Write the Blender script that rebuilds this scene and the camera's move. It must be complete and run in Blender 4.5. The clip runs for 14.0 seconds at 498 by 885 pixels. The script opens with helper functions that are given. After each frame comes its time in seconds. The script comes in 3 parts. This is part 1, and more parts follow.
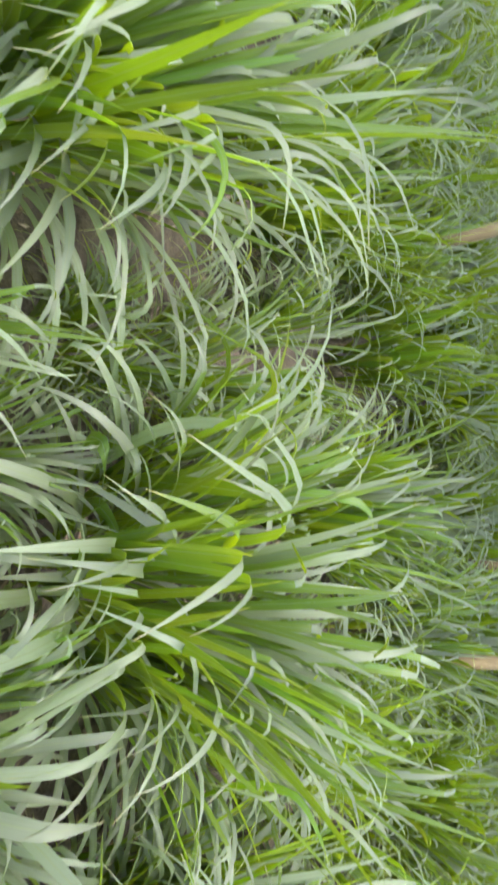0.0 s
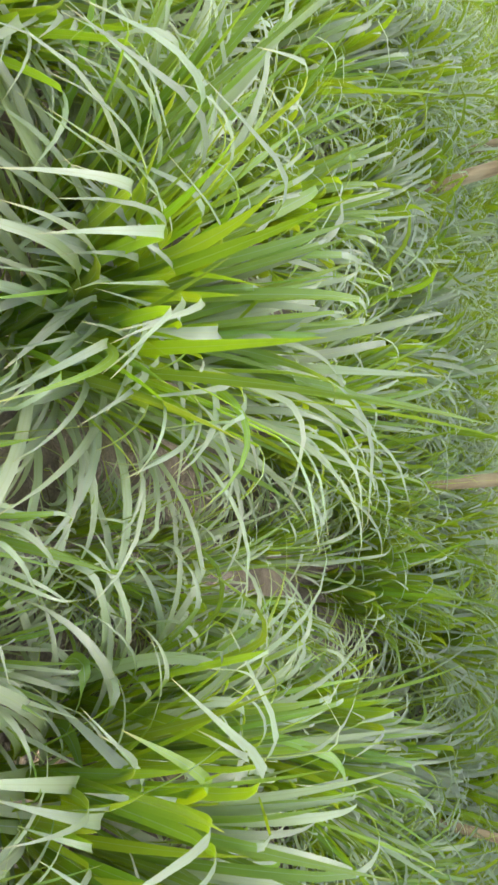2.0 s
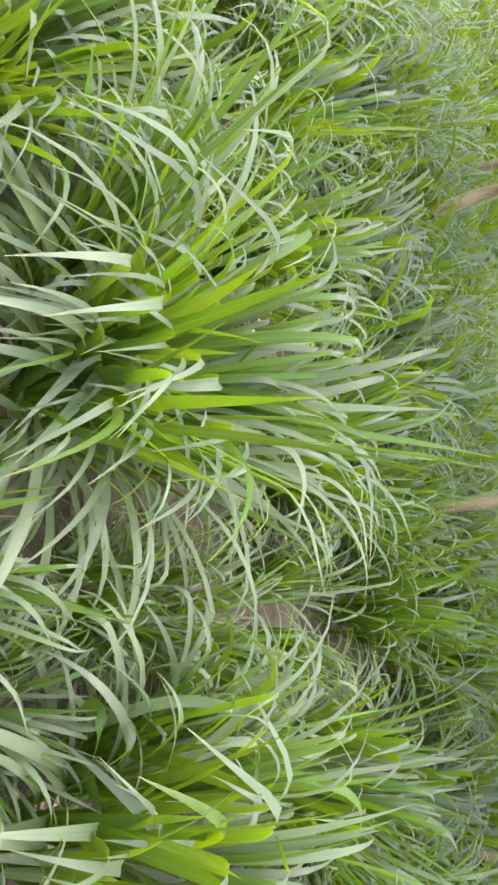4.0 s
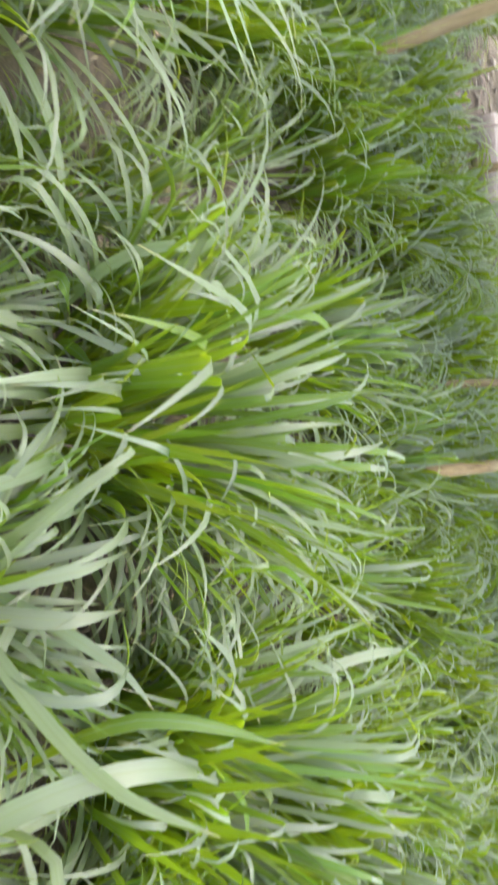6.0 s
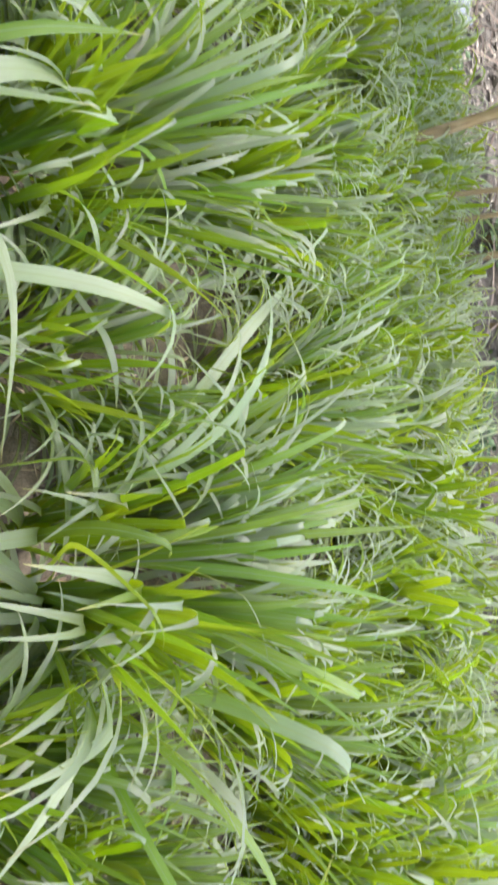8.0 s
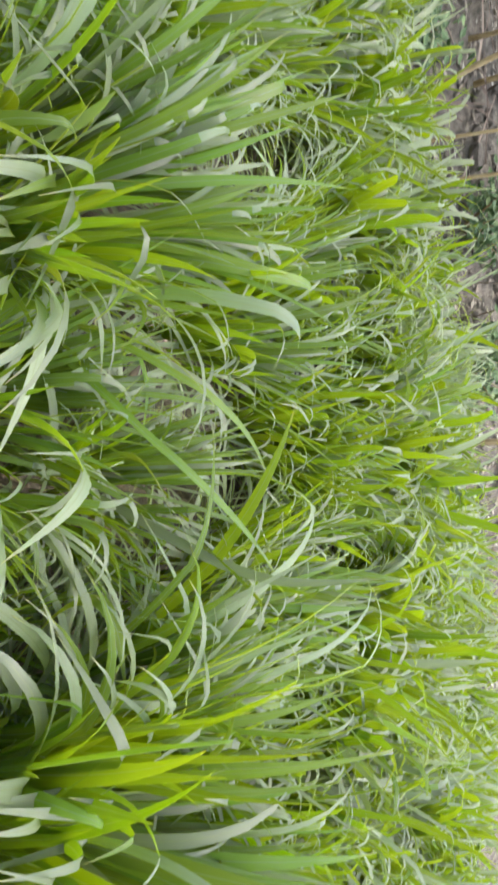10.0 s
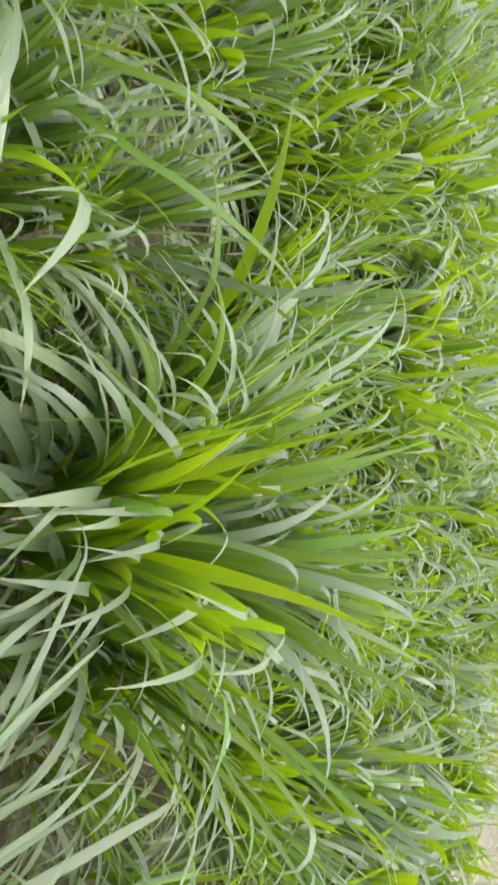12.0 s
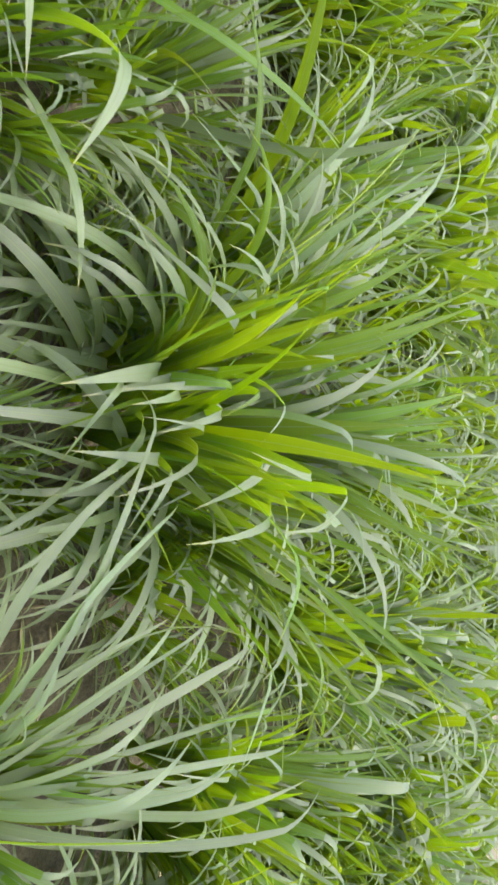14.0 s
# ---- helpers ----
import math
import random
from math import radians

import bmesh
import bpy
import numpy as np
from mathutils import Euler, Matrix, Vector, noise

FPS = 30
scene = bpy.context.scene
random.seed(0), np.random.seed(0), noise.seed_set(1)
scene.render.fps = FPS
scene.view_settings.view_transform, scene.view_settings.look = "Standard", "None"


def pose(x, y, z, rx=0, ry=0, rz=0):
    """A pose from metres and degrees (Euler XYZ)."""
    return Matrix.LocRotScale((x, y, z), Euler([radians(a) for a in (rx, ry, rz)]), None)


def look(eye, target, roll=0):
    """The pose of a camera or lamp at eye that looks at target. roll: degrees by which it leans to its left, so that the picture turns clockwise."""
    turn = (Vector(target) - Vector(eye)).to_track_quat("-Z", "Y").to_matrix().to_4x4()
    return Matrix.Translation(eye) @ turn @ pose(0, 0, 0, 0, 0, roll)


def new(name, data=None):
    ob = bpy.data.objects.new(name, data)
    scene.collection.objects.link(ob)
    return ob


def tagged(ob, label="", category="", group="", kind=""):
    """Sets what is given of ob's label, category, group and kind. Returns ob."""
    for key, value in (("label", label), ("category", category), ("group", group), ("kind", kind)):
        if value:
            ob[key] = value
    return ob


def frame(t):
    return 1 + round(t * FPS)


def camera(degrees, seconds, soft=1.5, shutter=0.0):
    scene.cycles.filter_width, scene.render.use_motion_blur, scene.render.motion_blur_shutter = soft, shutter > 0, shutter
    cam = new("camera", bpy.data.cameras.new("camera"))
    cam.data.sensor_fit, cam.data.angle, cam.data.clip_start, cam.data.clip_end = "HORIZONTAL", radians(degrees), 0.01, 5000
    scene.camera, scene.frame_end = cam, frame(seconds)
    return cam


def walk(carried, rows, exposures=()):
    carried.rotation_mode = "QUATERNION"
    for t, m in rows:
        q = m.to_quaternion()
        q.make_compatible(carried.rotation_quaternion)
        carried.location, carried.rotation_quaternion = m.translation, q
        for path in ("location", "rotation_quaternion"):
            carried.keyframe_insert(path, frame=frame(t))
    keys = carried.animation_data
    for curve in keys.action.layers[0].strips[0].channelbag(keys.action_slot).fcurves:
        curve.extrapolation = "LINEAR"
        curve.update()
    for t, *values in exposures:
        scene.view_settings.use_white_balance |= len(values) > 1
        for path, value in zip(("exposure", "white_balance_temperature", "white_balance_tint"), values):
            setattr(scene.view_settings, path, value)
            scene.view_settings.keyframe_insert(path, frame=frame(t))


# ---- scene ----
cam = camera(41.08, 14.0, soft=2.6, shutter=0.32)


def aim(yaw, tilt, e=(0, 0, 1.55), lean=90):
    a, b = radians(yaw), radians(tilt)
    return look(e, (e[0] + math.sin(a) * math.cos(b), e[1] + math.cos(a) * math.cos(b), e[2] - math.sin(b)), lean)


# seconds, heading, downward tilt, lean, eye
PATH = [
    (0, 13.71, 30.31, 86.70, -0.156, 0.367, 1.434),
    (0.5, 6.33, 30.22, 86.09, -0.209, 0.361, 1.424),
    (1, 1.09, 29.20, 86.60, -0.250, 0.339, 1.423),
    (1.5, -2.10, 27.80, 86.37, -0.271, 0.320, 1.437),
    (2, -4.86, 27.56, 85.53, -0.279, 0.304, 1.439),
    (2.2, -5.65, 27.65, 85.17, -0.284, 0.303, 1.441),
    (4.3, -6.52, 28.21, 81.93, -0.333, 0.261, 1.482),
    (4.5, -1.89, 28.64, 82.23, -0.285, 0.267, 1.480),
    (5, 10.35, 28.29, 84.29, -0.187, 0.273, 1.476),
    (5.5, 19.47, 28.61, 86.03, -0.122, 0.269, 1.468),
    (6, 26.73, 28.33, 85.60, -0.065, 0.246, 1.477),
    (6.5, 41.16, 27.15, 84.51, 0.050, 0.188, 1.503),
    (7, 52.99, 26.15, 85.12, 0.142, 0.104, 1.524),
    (7.5, 64.80, 25.97, 85.50, 0.189, 0.017, 1.549),
    (8, 73.87, 25.65, 86.83, 0.224, -0.047, 1.560),
    (8.5, 81.35, 25.07, 86.75, 0.237, -0.105, 1.582),
    (9, 89.27, 23.83, 87.69, 0.255, -0.187, 1.594),
    (9.2, 92.20, 23.35, 88.00, 0.255, -0.221, 1.605),
    (11.3, 118.65, 27.26, 88.22, 0.204, -0.382, 1.701),
    (11.5, 120.58, 27.14, 87.96, 0.200, -0.400, 1.704),
    (12, 125.23, 28.02, 89.14, 0.182, -0.431, 1.689),
    (12.5, 130.20, 27.02, 90.89, 0.153, -0.454, 1.694),
    (13, 134.22, 28.32, 89.41, 0.126, -0.480, 1.688),
    (13.5, 137.53, 29.95, 90.93, 0.111, -0.480, 1.670),
    (14, 136.13, 30.82, 91.57, 0.112, -0.433, 1.653),
]
walk(cam, [(t, aim(a, b, (x, y, z), c)) for t, a, b, c, x, y, z in PATH],
     exposures=[(0, 2.28, 6400, 13), (7.5, 2.21, 6450, 13), (9, 2.07, 6550, 12), (12, 1.92, 6700, 6), (14, 1.91, 6750, 5)])

# ------------------------------------------------------------------ light
world = bpy.data.worlds.new("overcast_sky")
scene.world = world
world.use_nodes = True
wn, wl = world.node_tree.nodes, world.node_tree.links
sky = wn.new("ShaderNodeTexSky")
sky.sky_type = "NISHITA"
sky.sun_disc = False
sky.sun_elevation, sky.sun_rotation = radians(84), radians(200)
sky.air_density, sky.dust_density, sky.ozone_density = 1.0, 4.0, 1.0
pale = wn.new("ShaderNodeHueSaturation")
pale.inputs["Saturation"].default_value = 0.62
wl.new(sky.outputs[0], pale.inputs["Color"])
wl.new(pale.outputs[0], wn["Background"].inputs["Color"])
wn["Background"].inputs["Strength"].default_value = 0.14

sun = new("sun", bpy.data.lights.new("sun", "SUN"))
sun.data.energy, sun.data.angle, sun.data.color = 0.5, radians(90), (1.0, 0.96, 0.88)
a_, e_ = radians(200), radians(84)
sun.matrix_world = look((math.sin(a_) * math.cos(e_) * 20, math.cos(a_) * math.cos(e_) * 20, math.sin(e_) * 20), (0, 0, 0))


# ------------------------------------------------------------------ materials
class Mat:
    """A node material with short calls for its nodes."""

    def __init__(self, name):
        self.m = bpy.data.materials.new(name)
        self.m.use_nodes = True
        self.n, self.l = self.m.node_tree.nodes, self.m.node_tree.links
        self.p = self.n["Principled BSDF"]
        self.out = self.n["Material Output"]

    def add(self, kind, **put):
        node = self.n.new("ShaderNode" + kind)
        for k, v in put.items():
            if k in node.inputs:
                node.inputs[k].default_value = v
            elif k == "operation":
                node.operation = v
            elif k == "data_type":
                node.data_type = v
            elif k == "blend_type":
                node.blend_type = v
            elif k == "uv_map":
                node.uv_map = v
        return node

    def link(self, a, b):
        self.l.new(a, b)

    def ramp(self, fac, *stops):
        r = self.add("ValToRGB")
        el = r.color_ramp.elements
        while len(el) < len(stops):
            el.new(0.5)
        for e, (at, c) in zip(el, stops):
            e.position, e.color = at, (*c, 1)
        self.link(fac, r.inputs[0])
        return r.outputs[0]

    def noise(self, scale, detail=3.0, coords=None, rough=0.55):
        t = self.add("TexNoise", Scale=scale, Detail=detail, Roughness=rough)
        if coords:
            self.link(coords, t.inputs["Vector"])
        return t.outputs["Fac"]

    def mix(self, fac, a, b, blend="MIX"):
        x = self.add("Mix", data_type="RGBA", blend_type=blend)
        for sock, v in ((x.inputs[0], fac), (x.inputs[6], a), (x.inputs[7], b)):
            if isinstance(v, (int, float)):
                sock.default_value = v
            elif isinstance(v, tuple):
                sock.default_value = (*v, 1)
            else:
                self.link(v, sock)
        return x.outputs[2]

    def bump(self, height, strength, distance):
        b = self.add("Bump", Strength=strength, Distance=distance)
        self.link(height, b.inputs["Height"])
        return b.outputs[0]


def leaf_material(name, face, through_colour, share, rough, coat, joined=False, green=(0.08, 0.5)):
    """One face of a grass blade: its own colour, light shining through, pale midrib and fine veins."""
    k = Mat(name)
    if joined:
        rnd = k.add("NewGeometry").outputs["Random Per Island"]
    else:
        rnd = k.add("ObjectInfo").outputs["Random"]

    def draw(factor):
        """Another random number of the same blade."""
        mul, fr = k.add("Math", operation="MULTIPLY"), k.add("Math", operation="FRACT")
        mul.inputs[1].default_value = factor
        k.link(rnd, mul.inputs[0])
        k.link(mul.outputs[0], fr.inputs[0])
        return fr.outputs[0]

    def span(fac, low, high):
        r_ = k.add("MapRange")
        r_.inputs["To Min"].default_value, r_.inputs["To Max"].default_value = low, high
        k.link(fac, r_.inputs["Value"])
        return r_.outputs[0]

    uv = k.add("UVMap", uv_map="blade")
    sep = k.add("SeparateXYZ")
    k.link(uv.outputs[0], sep.inputs[0])
    u, v = sep.outputs[0], sep.outputs[1]
    # distance from the midrib
    sub, off = k.add("Math", operation="SUBTRACT"), k.add("Math", operation="ABSOLUTE")
    sub.inputs[1].default_value = 0.5
    k.link(u, sub.inputs[0])
    k.link(sub.outputs[0], off.inputs[0])
    rib = k.ramp(off.outputs[0], (0.0, (1, 1, 1)), (0.014, (0.6, 0.6, 0.6)), (0.045, (0, 0, 0)))
    # veins run along the blade, blotches lie across it
    mp = k.add("Mapping")
    mp.inputs["Scale"].default_value = (26, 0.7, 1)
    k.link(uv.outputs[0], mp.inputs[0])
    veins = k.noise(1.0, 1.0, mp.outputs[0])
    blotch = k.noise(9, 3, k.add("TexCoord").outputs["Object"])
    value, hue = span(rnd, 0.8, 1.12), span(draw(7.31), 0.485, 0.508)
    c = k.mix(k.ramp(blotch, (0.35, (0, 0, 0)), (0.7, (1, 1, 1))), face, tuple(x * 0.8 for x in face))
    c = k.mix(k.ramp(veins, (0.4, (0, 0, 0)), (0.62, (1, 1, 1))), c, tuple(min(1, x * 1.18) for x in face))
    # greener foot, paler outer blade: the sky's light on arched parts put into colour
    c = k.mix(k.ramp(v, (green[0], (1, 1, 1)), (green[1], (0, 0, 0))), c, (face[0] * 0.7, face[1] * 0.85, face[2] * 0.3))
    # the last few centimetres yellow and dry out
    dry = k.ramp(v, (0.95, (0, 0, 0)), (1.0, (1, 1, 1)))
    c = k.mix(dry, c, (0.42, 0.34, 0.16))
    # rusty flecks and a faint warm bleaching in patches
    fleck = k.noise(75, 2, k.add("TexCoord").outputs["Object"])
    c = k.mix(k.ramp(fleck, (0.70, (0, 0, 0)), (0.76, (0.6, 0.6, 0.6))), c, (0.20, 0.13, 0.05))
    worn = k.noise(5, 2, k.add("TexCoord").outputs["Object"])
    c = k.mix(k.ramp(worn, (0.5, (0, 0, 0)), (0.75, (0.45, 0.45, 0.45))), c, (face[0] * 1.3, face[1] * 1.12, face[2] * 1.15))
    tone = k.add("HueSaturation")
    k.link(value, tone.inputs["Value"])
    k.link(hue, tone.inputs["Hue"])
    k.link(c, tone.inputs["Color"])
    k.link(k.mix(rib, tone.outputs[0], (0.30, 0.37, 0.20)), k.p.inputs["Base Color"])
    k.p.inputs["Roughness"].default_value = rough
    k.p.inputs["Specular IOR Level"].default_value = 0.5
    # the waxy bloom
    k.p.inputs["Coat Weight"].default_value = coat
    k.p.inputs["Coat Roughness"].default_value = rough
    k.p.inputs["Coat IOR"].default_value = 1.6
    # one blade in ten has turned yellowish
    tone2 = k.add("HueSaturation")
    k.link(k.mix(k.ramp(draw(3.77), (0.86, (0, 0, 0)), (0.95, (1, 1, 1))), through_colour, (through_colour[0] * 1.1, through_colour[1] * 0.96, through_colour[2])), tone2.inputs["Color"])
    k.link(hue, tone2.inputs["Hue"])
    k.link(value, tone2.inputs["Value"])
    tr = k.add("BsdfTranslucent")
    k.link(k.mix(rib, tone2.outputs[0], (0.62, 0.72, 0.2)), tr.inputs["Color"])
    nrm = k.bump(veins, 0.4, 0.002)
    k.link(nrm, k.p.inputs["Normal"])
    k.link(nrm, tr.inputs["Normal"])
    mx = k.add("MixShader", Fac=share)
    k.link(k.p.outputs[0], mx.inputs[1])
    k.link(tr.outputs[0], mx.inputs[2])
    k.link(mx.outputs[0], k.out.inputs["Surface"])
    return k.m


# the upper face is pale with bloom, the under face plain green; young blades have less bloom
# the young face's green also stands in for light through erect blades
UPPER, UNDER, YOUNG_BACKLIT = (0.212, 0.25, 0.192), (0.09, 0.182, 0.034), (0.13, 0.214, 0.06)
UP_THROUGH, DOWN_THROUGH, YOUNG_THROUGH = (0.71, 0.88, 0.34), (0.635, 0.8, 0.01), (0.615, 0.8, 0.028)


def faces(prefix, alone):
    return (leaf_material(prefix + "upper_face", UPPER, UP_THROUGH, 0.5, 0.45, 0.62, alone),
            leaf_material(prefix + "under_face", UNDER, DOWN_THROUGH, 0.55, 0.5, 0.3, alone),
            leaf_material(prefix + "young_face", YOUNG_BACKLIT, YOUNG_THROUGH, 0.54, 0.5, 0.6, alone, (0.3, 0.95)))


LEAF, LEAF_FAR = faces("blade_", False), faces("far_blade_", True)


def soil_material():
    k = Mat("dry_soil")
    co = k.add("TexCoord").outputs["Object"]
    big, mid, fine = k.noise(0.9, 4, co), k.noise(11, 5, co), k.noise(95, 4, co, 0.7)
    c = k.ramp(mid, (0.3, (0.12, 0.097, 0.066)), (0.55, (0.28, 0.235, 0.165)), (0.8, (0.44, 0.38, 0.28)))
    c = k.mix(k.ramp(big, (0.4, (0, 0, 0)), (0.65, (1, 1, 1))), c, (0.36, 0.307, 0.225))
    c = k.mix(k.ramp(fine, (0.3, (0.55, 0.55, 0.55)), (0.6, (0, 0, 0))), c, (0.065, 0.052, 0.039))
    # dark leaf mould under the trees past the field
    sep = k.add("SeparateXYZ")
    k.link(co, sep.inputs[0])
    wob = k.add("Math", operation="MULTIPLY_ADD")
    wob.inputs[1].default_value = 1.6
    k.link(big, wob.inputs[0])
    k.link(sep.outputs[0], wob.inputs[2])
    turn = k.add("Math", operation="MULTIPLY_ADD")
    turn.inputs[1].default_value = 0.2
    k.link(sep.outputs[1], turn.inputs[0])
    k.link(wob.outputs[0], turn.inputs[2])
    far = k.add("MapRange")
    far.inputs["From Min"].default_value, far.inputs["From Max"].default_value = 7.6, 8.6
    k.link(turn.outputs[0], far.inputs["Value"])
    mould = k.ramp(mid, (0.3, (0.11, 0.098, 0.082)), (0.55, (0.23, 0.205, 0.17)), (0.8, (0.38, 0.34, 0.28)))
    c = k.mix(far.outputs[0], c, mould)
    k.link(c, k.p.inputs["Base Color"])
    k.p.inputs["Roughness"].default_value = 0.95
    h = k.add("Math", operation="ADD")
    k.link(mid, h.inputs[0])
    k.link(fine, h.inputs[1])
    k.link(k.bump(h.outputs[0], 1.0, 0.03), k.p.inputs["Normal"])
    return k.m


SOIL = soil_material()


def bark_material():
    k = Mat("young_bark")
    co = k.add("TexCoord").outputs["Object"]
    mp = k.add("Mapping")
    mp.inputs["Scale"].default_value = (30, 30, 5)
    k.link(co, mp.inputs[0])
    a, b = k.noise(1.0, 4, mp.outputs[0]), k.noise(4, 3, co)
    c = k.ramp(a, (0.3, (0.16, 0.108, 0.05)), (0.6, (0.33, 0.245, 0.12)), (0.8, (0.46, 0.365, 0.2)))
    c = k.mix(k.ramp(b, (0.45, (0, 0, 0)), (0.7, (0.7, 0.7, 0.7))), c, (0.38, 0.325, 0.19))
    k.link(c, k.p.inputs["Base Color"])
    k.p.inputs["Roughness"].default_value = 0.85
    k.link(k.bump(a, 0.6, 0.01), k.p.inputs["Normal"])
    return k.m


BARK = bark_material()


# ------------------------------------------------------------------ ground
def edge(y):
    """Where the field ends to the east, farther off towards the south."""
    return 6.35 + 0.22 * max(0.0, min(9.0, 3.5 - y))


def ground_height(x, y):
    """Uneven tilled soil, and the earth bank past the field's edge."""
    p = Vector((x, y, 0))
    a, b = max(0.0, min(1.0, (x - edge(y) - 0.1) / 2.6)), max(0.0, min(1.0, (y - 7.3) / 3.0))
    a, b = a * a * (3 - 2 * a), b * b * (3 - 2 * b)
    h = max(1.35 * a, 0.7 * b) + max(a, b) * (0.14 * noise.noise(p * 0.7) + 0.10 * noise.noise(p * 2.6) + 0.04 * noise.noise(p * 6.0)) + 0.035 * noise.noise(p * 1.3) + 0.018 * noise.noise(p * 4.1) + 0.008 * noise.noise(p * 13)
    return h


def make_ground():
    bm = bmesh.new()
    # fine cells near the path, wide ones out to the horizon
    def lines():
        s, step, out = 0.0, 0.075, [0.0]
        while s < 1500:
            s += step
            out.append(s)
            if s > 11:
                step *= 1.22
        return out
    half = lines()
    axis = [-q for q in half[:0:-1]] + half
    grid = [[bm.verts.new((x + 1, y, ground_height(x + 1, y) * max(0.0, 1 - math.hypot(x, y) / 60))) for x in axis] for y in axis]
    for j in range(len(axis) - 1):
        for i in range(len(axis) - 1):
            bm.faces.new((grid[j][i], grid[j][i + 1], grid[j + 1][i + 1], grid[j + 1][i]))
    me = bpy.data.meshes.new("ground")
    bm.to_mesh(me)
    bm.free()
    me.materials.append(SOIL)
    me.shade_smooth()
    return tagged(new("ground", me), "bare brown dry soil of a fodder grass field", "ground", kind="structure")


make_ground()


# ------------------------------------------------------------------ grass
def curve_points(base, crest, tip, rise, steps, bend=1.0):
    """A blade's middle line: up from the base, over the crest, down to the tip."""
    base, crest, tip = Vector(base), Vector(crest), Vector(tip)
    l1, l2 = (crest - base).length, (tip - crest).length
    along = ((crest - base) / l1 + (tip - crest) / l2).normalized()
    h1 = base + Vector((0, 0, rise * l1)) + (crest - base) * 0.08
    c1 = crest - along * l1 * 0.38 * bend - (crest - base) * 0.3 * (1 - bend)
    c2 = crest + along * l2 * 0.42 * bend + (tip - crest) * 0.3 * (1 - bend)
    d2 = tip + (crest - tip) * 0.3 + Vector((0, 0, 0.10 * l2 * bend))
    out = []
    n1 = max(4, round(steps * (0.3 + 0.4 * l1 / (l1 + l2))))
    n2 = max(4, steps - n1)
    for i in range(n1):
        s = i / n1
        s = s ** 0.85
        out.append((1 - s) ** 3 * base + 3 * s * (1 - s) ** 2 * h1 + 3 * s * s * (1 - s) * c1 + s ** 3 * crest)
    for i in range(n2 + 1):
        s = i / n2
        out.append((1 - s) ** 3 * crest + 3 * s * (1 - s) ** 2 * c2 + 3 * s * s * (1 - s) * d2 + s ** 3 * tip)
    return out


def strip(points, width, twist=0.0, fold=0.16, wave=0.0, full=0.45, way=None):
    """Vertices, faces, uvs and face sides of one folded, tapered blade along its middle line."""
    n = len(points)
    run = [0.0]
    for a, b in zip(points, points[1:]):
        run.append(run[-1] + (b - a).length)
    V, F, U = [], [], []
    first = way or Vector((points[-1].x - points[0].x, points[-1].y - points[0].y, 0))
    first = first.normalized() if first.length > 1e-4 else Vector((1, 0, 0))
    side0 = Vector((0, 0, 1)).cross(first)
    for i, p in enumerate(points):
        v = run[i] / run[-1]
        t = (points[min(i + 1, n - 1)] - points[max(i - 1, 0)]).normalized()
        s = side0 - t * side0.dot(t)
        s.normalize()
        nrm = t.cross(s)
        ang = twist * v + wave * math.sin(v * 9 + twist * 5)
        s, nrm = s * math.cos(ang) + nrm * math.sin(ang), nrm * math.cos(ang) - s * math.sin(ang)
        u = max(0.0, (v - full) / (1 - full))
        w = width * min(1.0, 0.45 + 1.1 * v / full) * max(0.02, 1 - u ** 1.4) * 0.5
        row = [p - s * w + nrm * w * fold * 2, p, p + s * w + nrm * w * fold * 2]
        V += row + [q - nrm * 0.0005 for q in row]
        U += [(0.0, v), (0.5, v), (1.0, v)] * 2
    for i in range(n - 1):
        a, b = 6 * i, 6 * i + 3
        F += [(a, a + 6, a + 7, a + 1), (a + 1, a + 7, a + 8, a + 2), (b, b + 1, b + 7, b + 6), (b + 1, b + 2, b + 8, b + 7)]
    return V, F, U, [0, 0, 1, 1] * (n - 1)


def blade_mesh(name, pieces, materials):
    V, F, U, M = [], [], [], []
    for v, f, u, m in pieces:
        o = len(V)
        V += v
        F += [tuple(q + o for q in g) for g in f]
        U += u
        M += m
    me = bpy.data.meshes.new(name)
    me.from_pydata(V, [], F)
    lay = me.uv_layers.new(name="blade")
    idx = np.empty(len(me.loops), dtype=np.int32)
    me.loops.foreach_get("vertex_index", idx)
    lay.data.foreach_set("uv", np.array(U, dtype=np.float32)[idx].ravel())
    for m in materials:
        me.materials.append(m)
    me.polygons.foreach_set("material_index", M)
    me.shade_smooth()
    return me


# kind: length, angle at the foot, sag along the blade, how late it sags, share of folded tips, width
KINDS = {
    "sheaf": ((0.62, 1.0), (71, 90), (6, 34), 2.0, 0.78, (0.018, 0.029)),
    "arch": ((0.62, 0.98), (62, 82), (95, 155), 3.0, 0.1, (0.018, 0.029)),
    "spill": ((0.55, 0.92), (45, 68), (90, 145), 1.7, 0.1, (0.017, 0.028)),
    "lax": ((0.45, 0.78), (24, 42), (40, 75), 1.2, 0.0, (0.011, 0.021)),
}


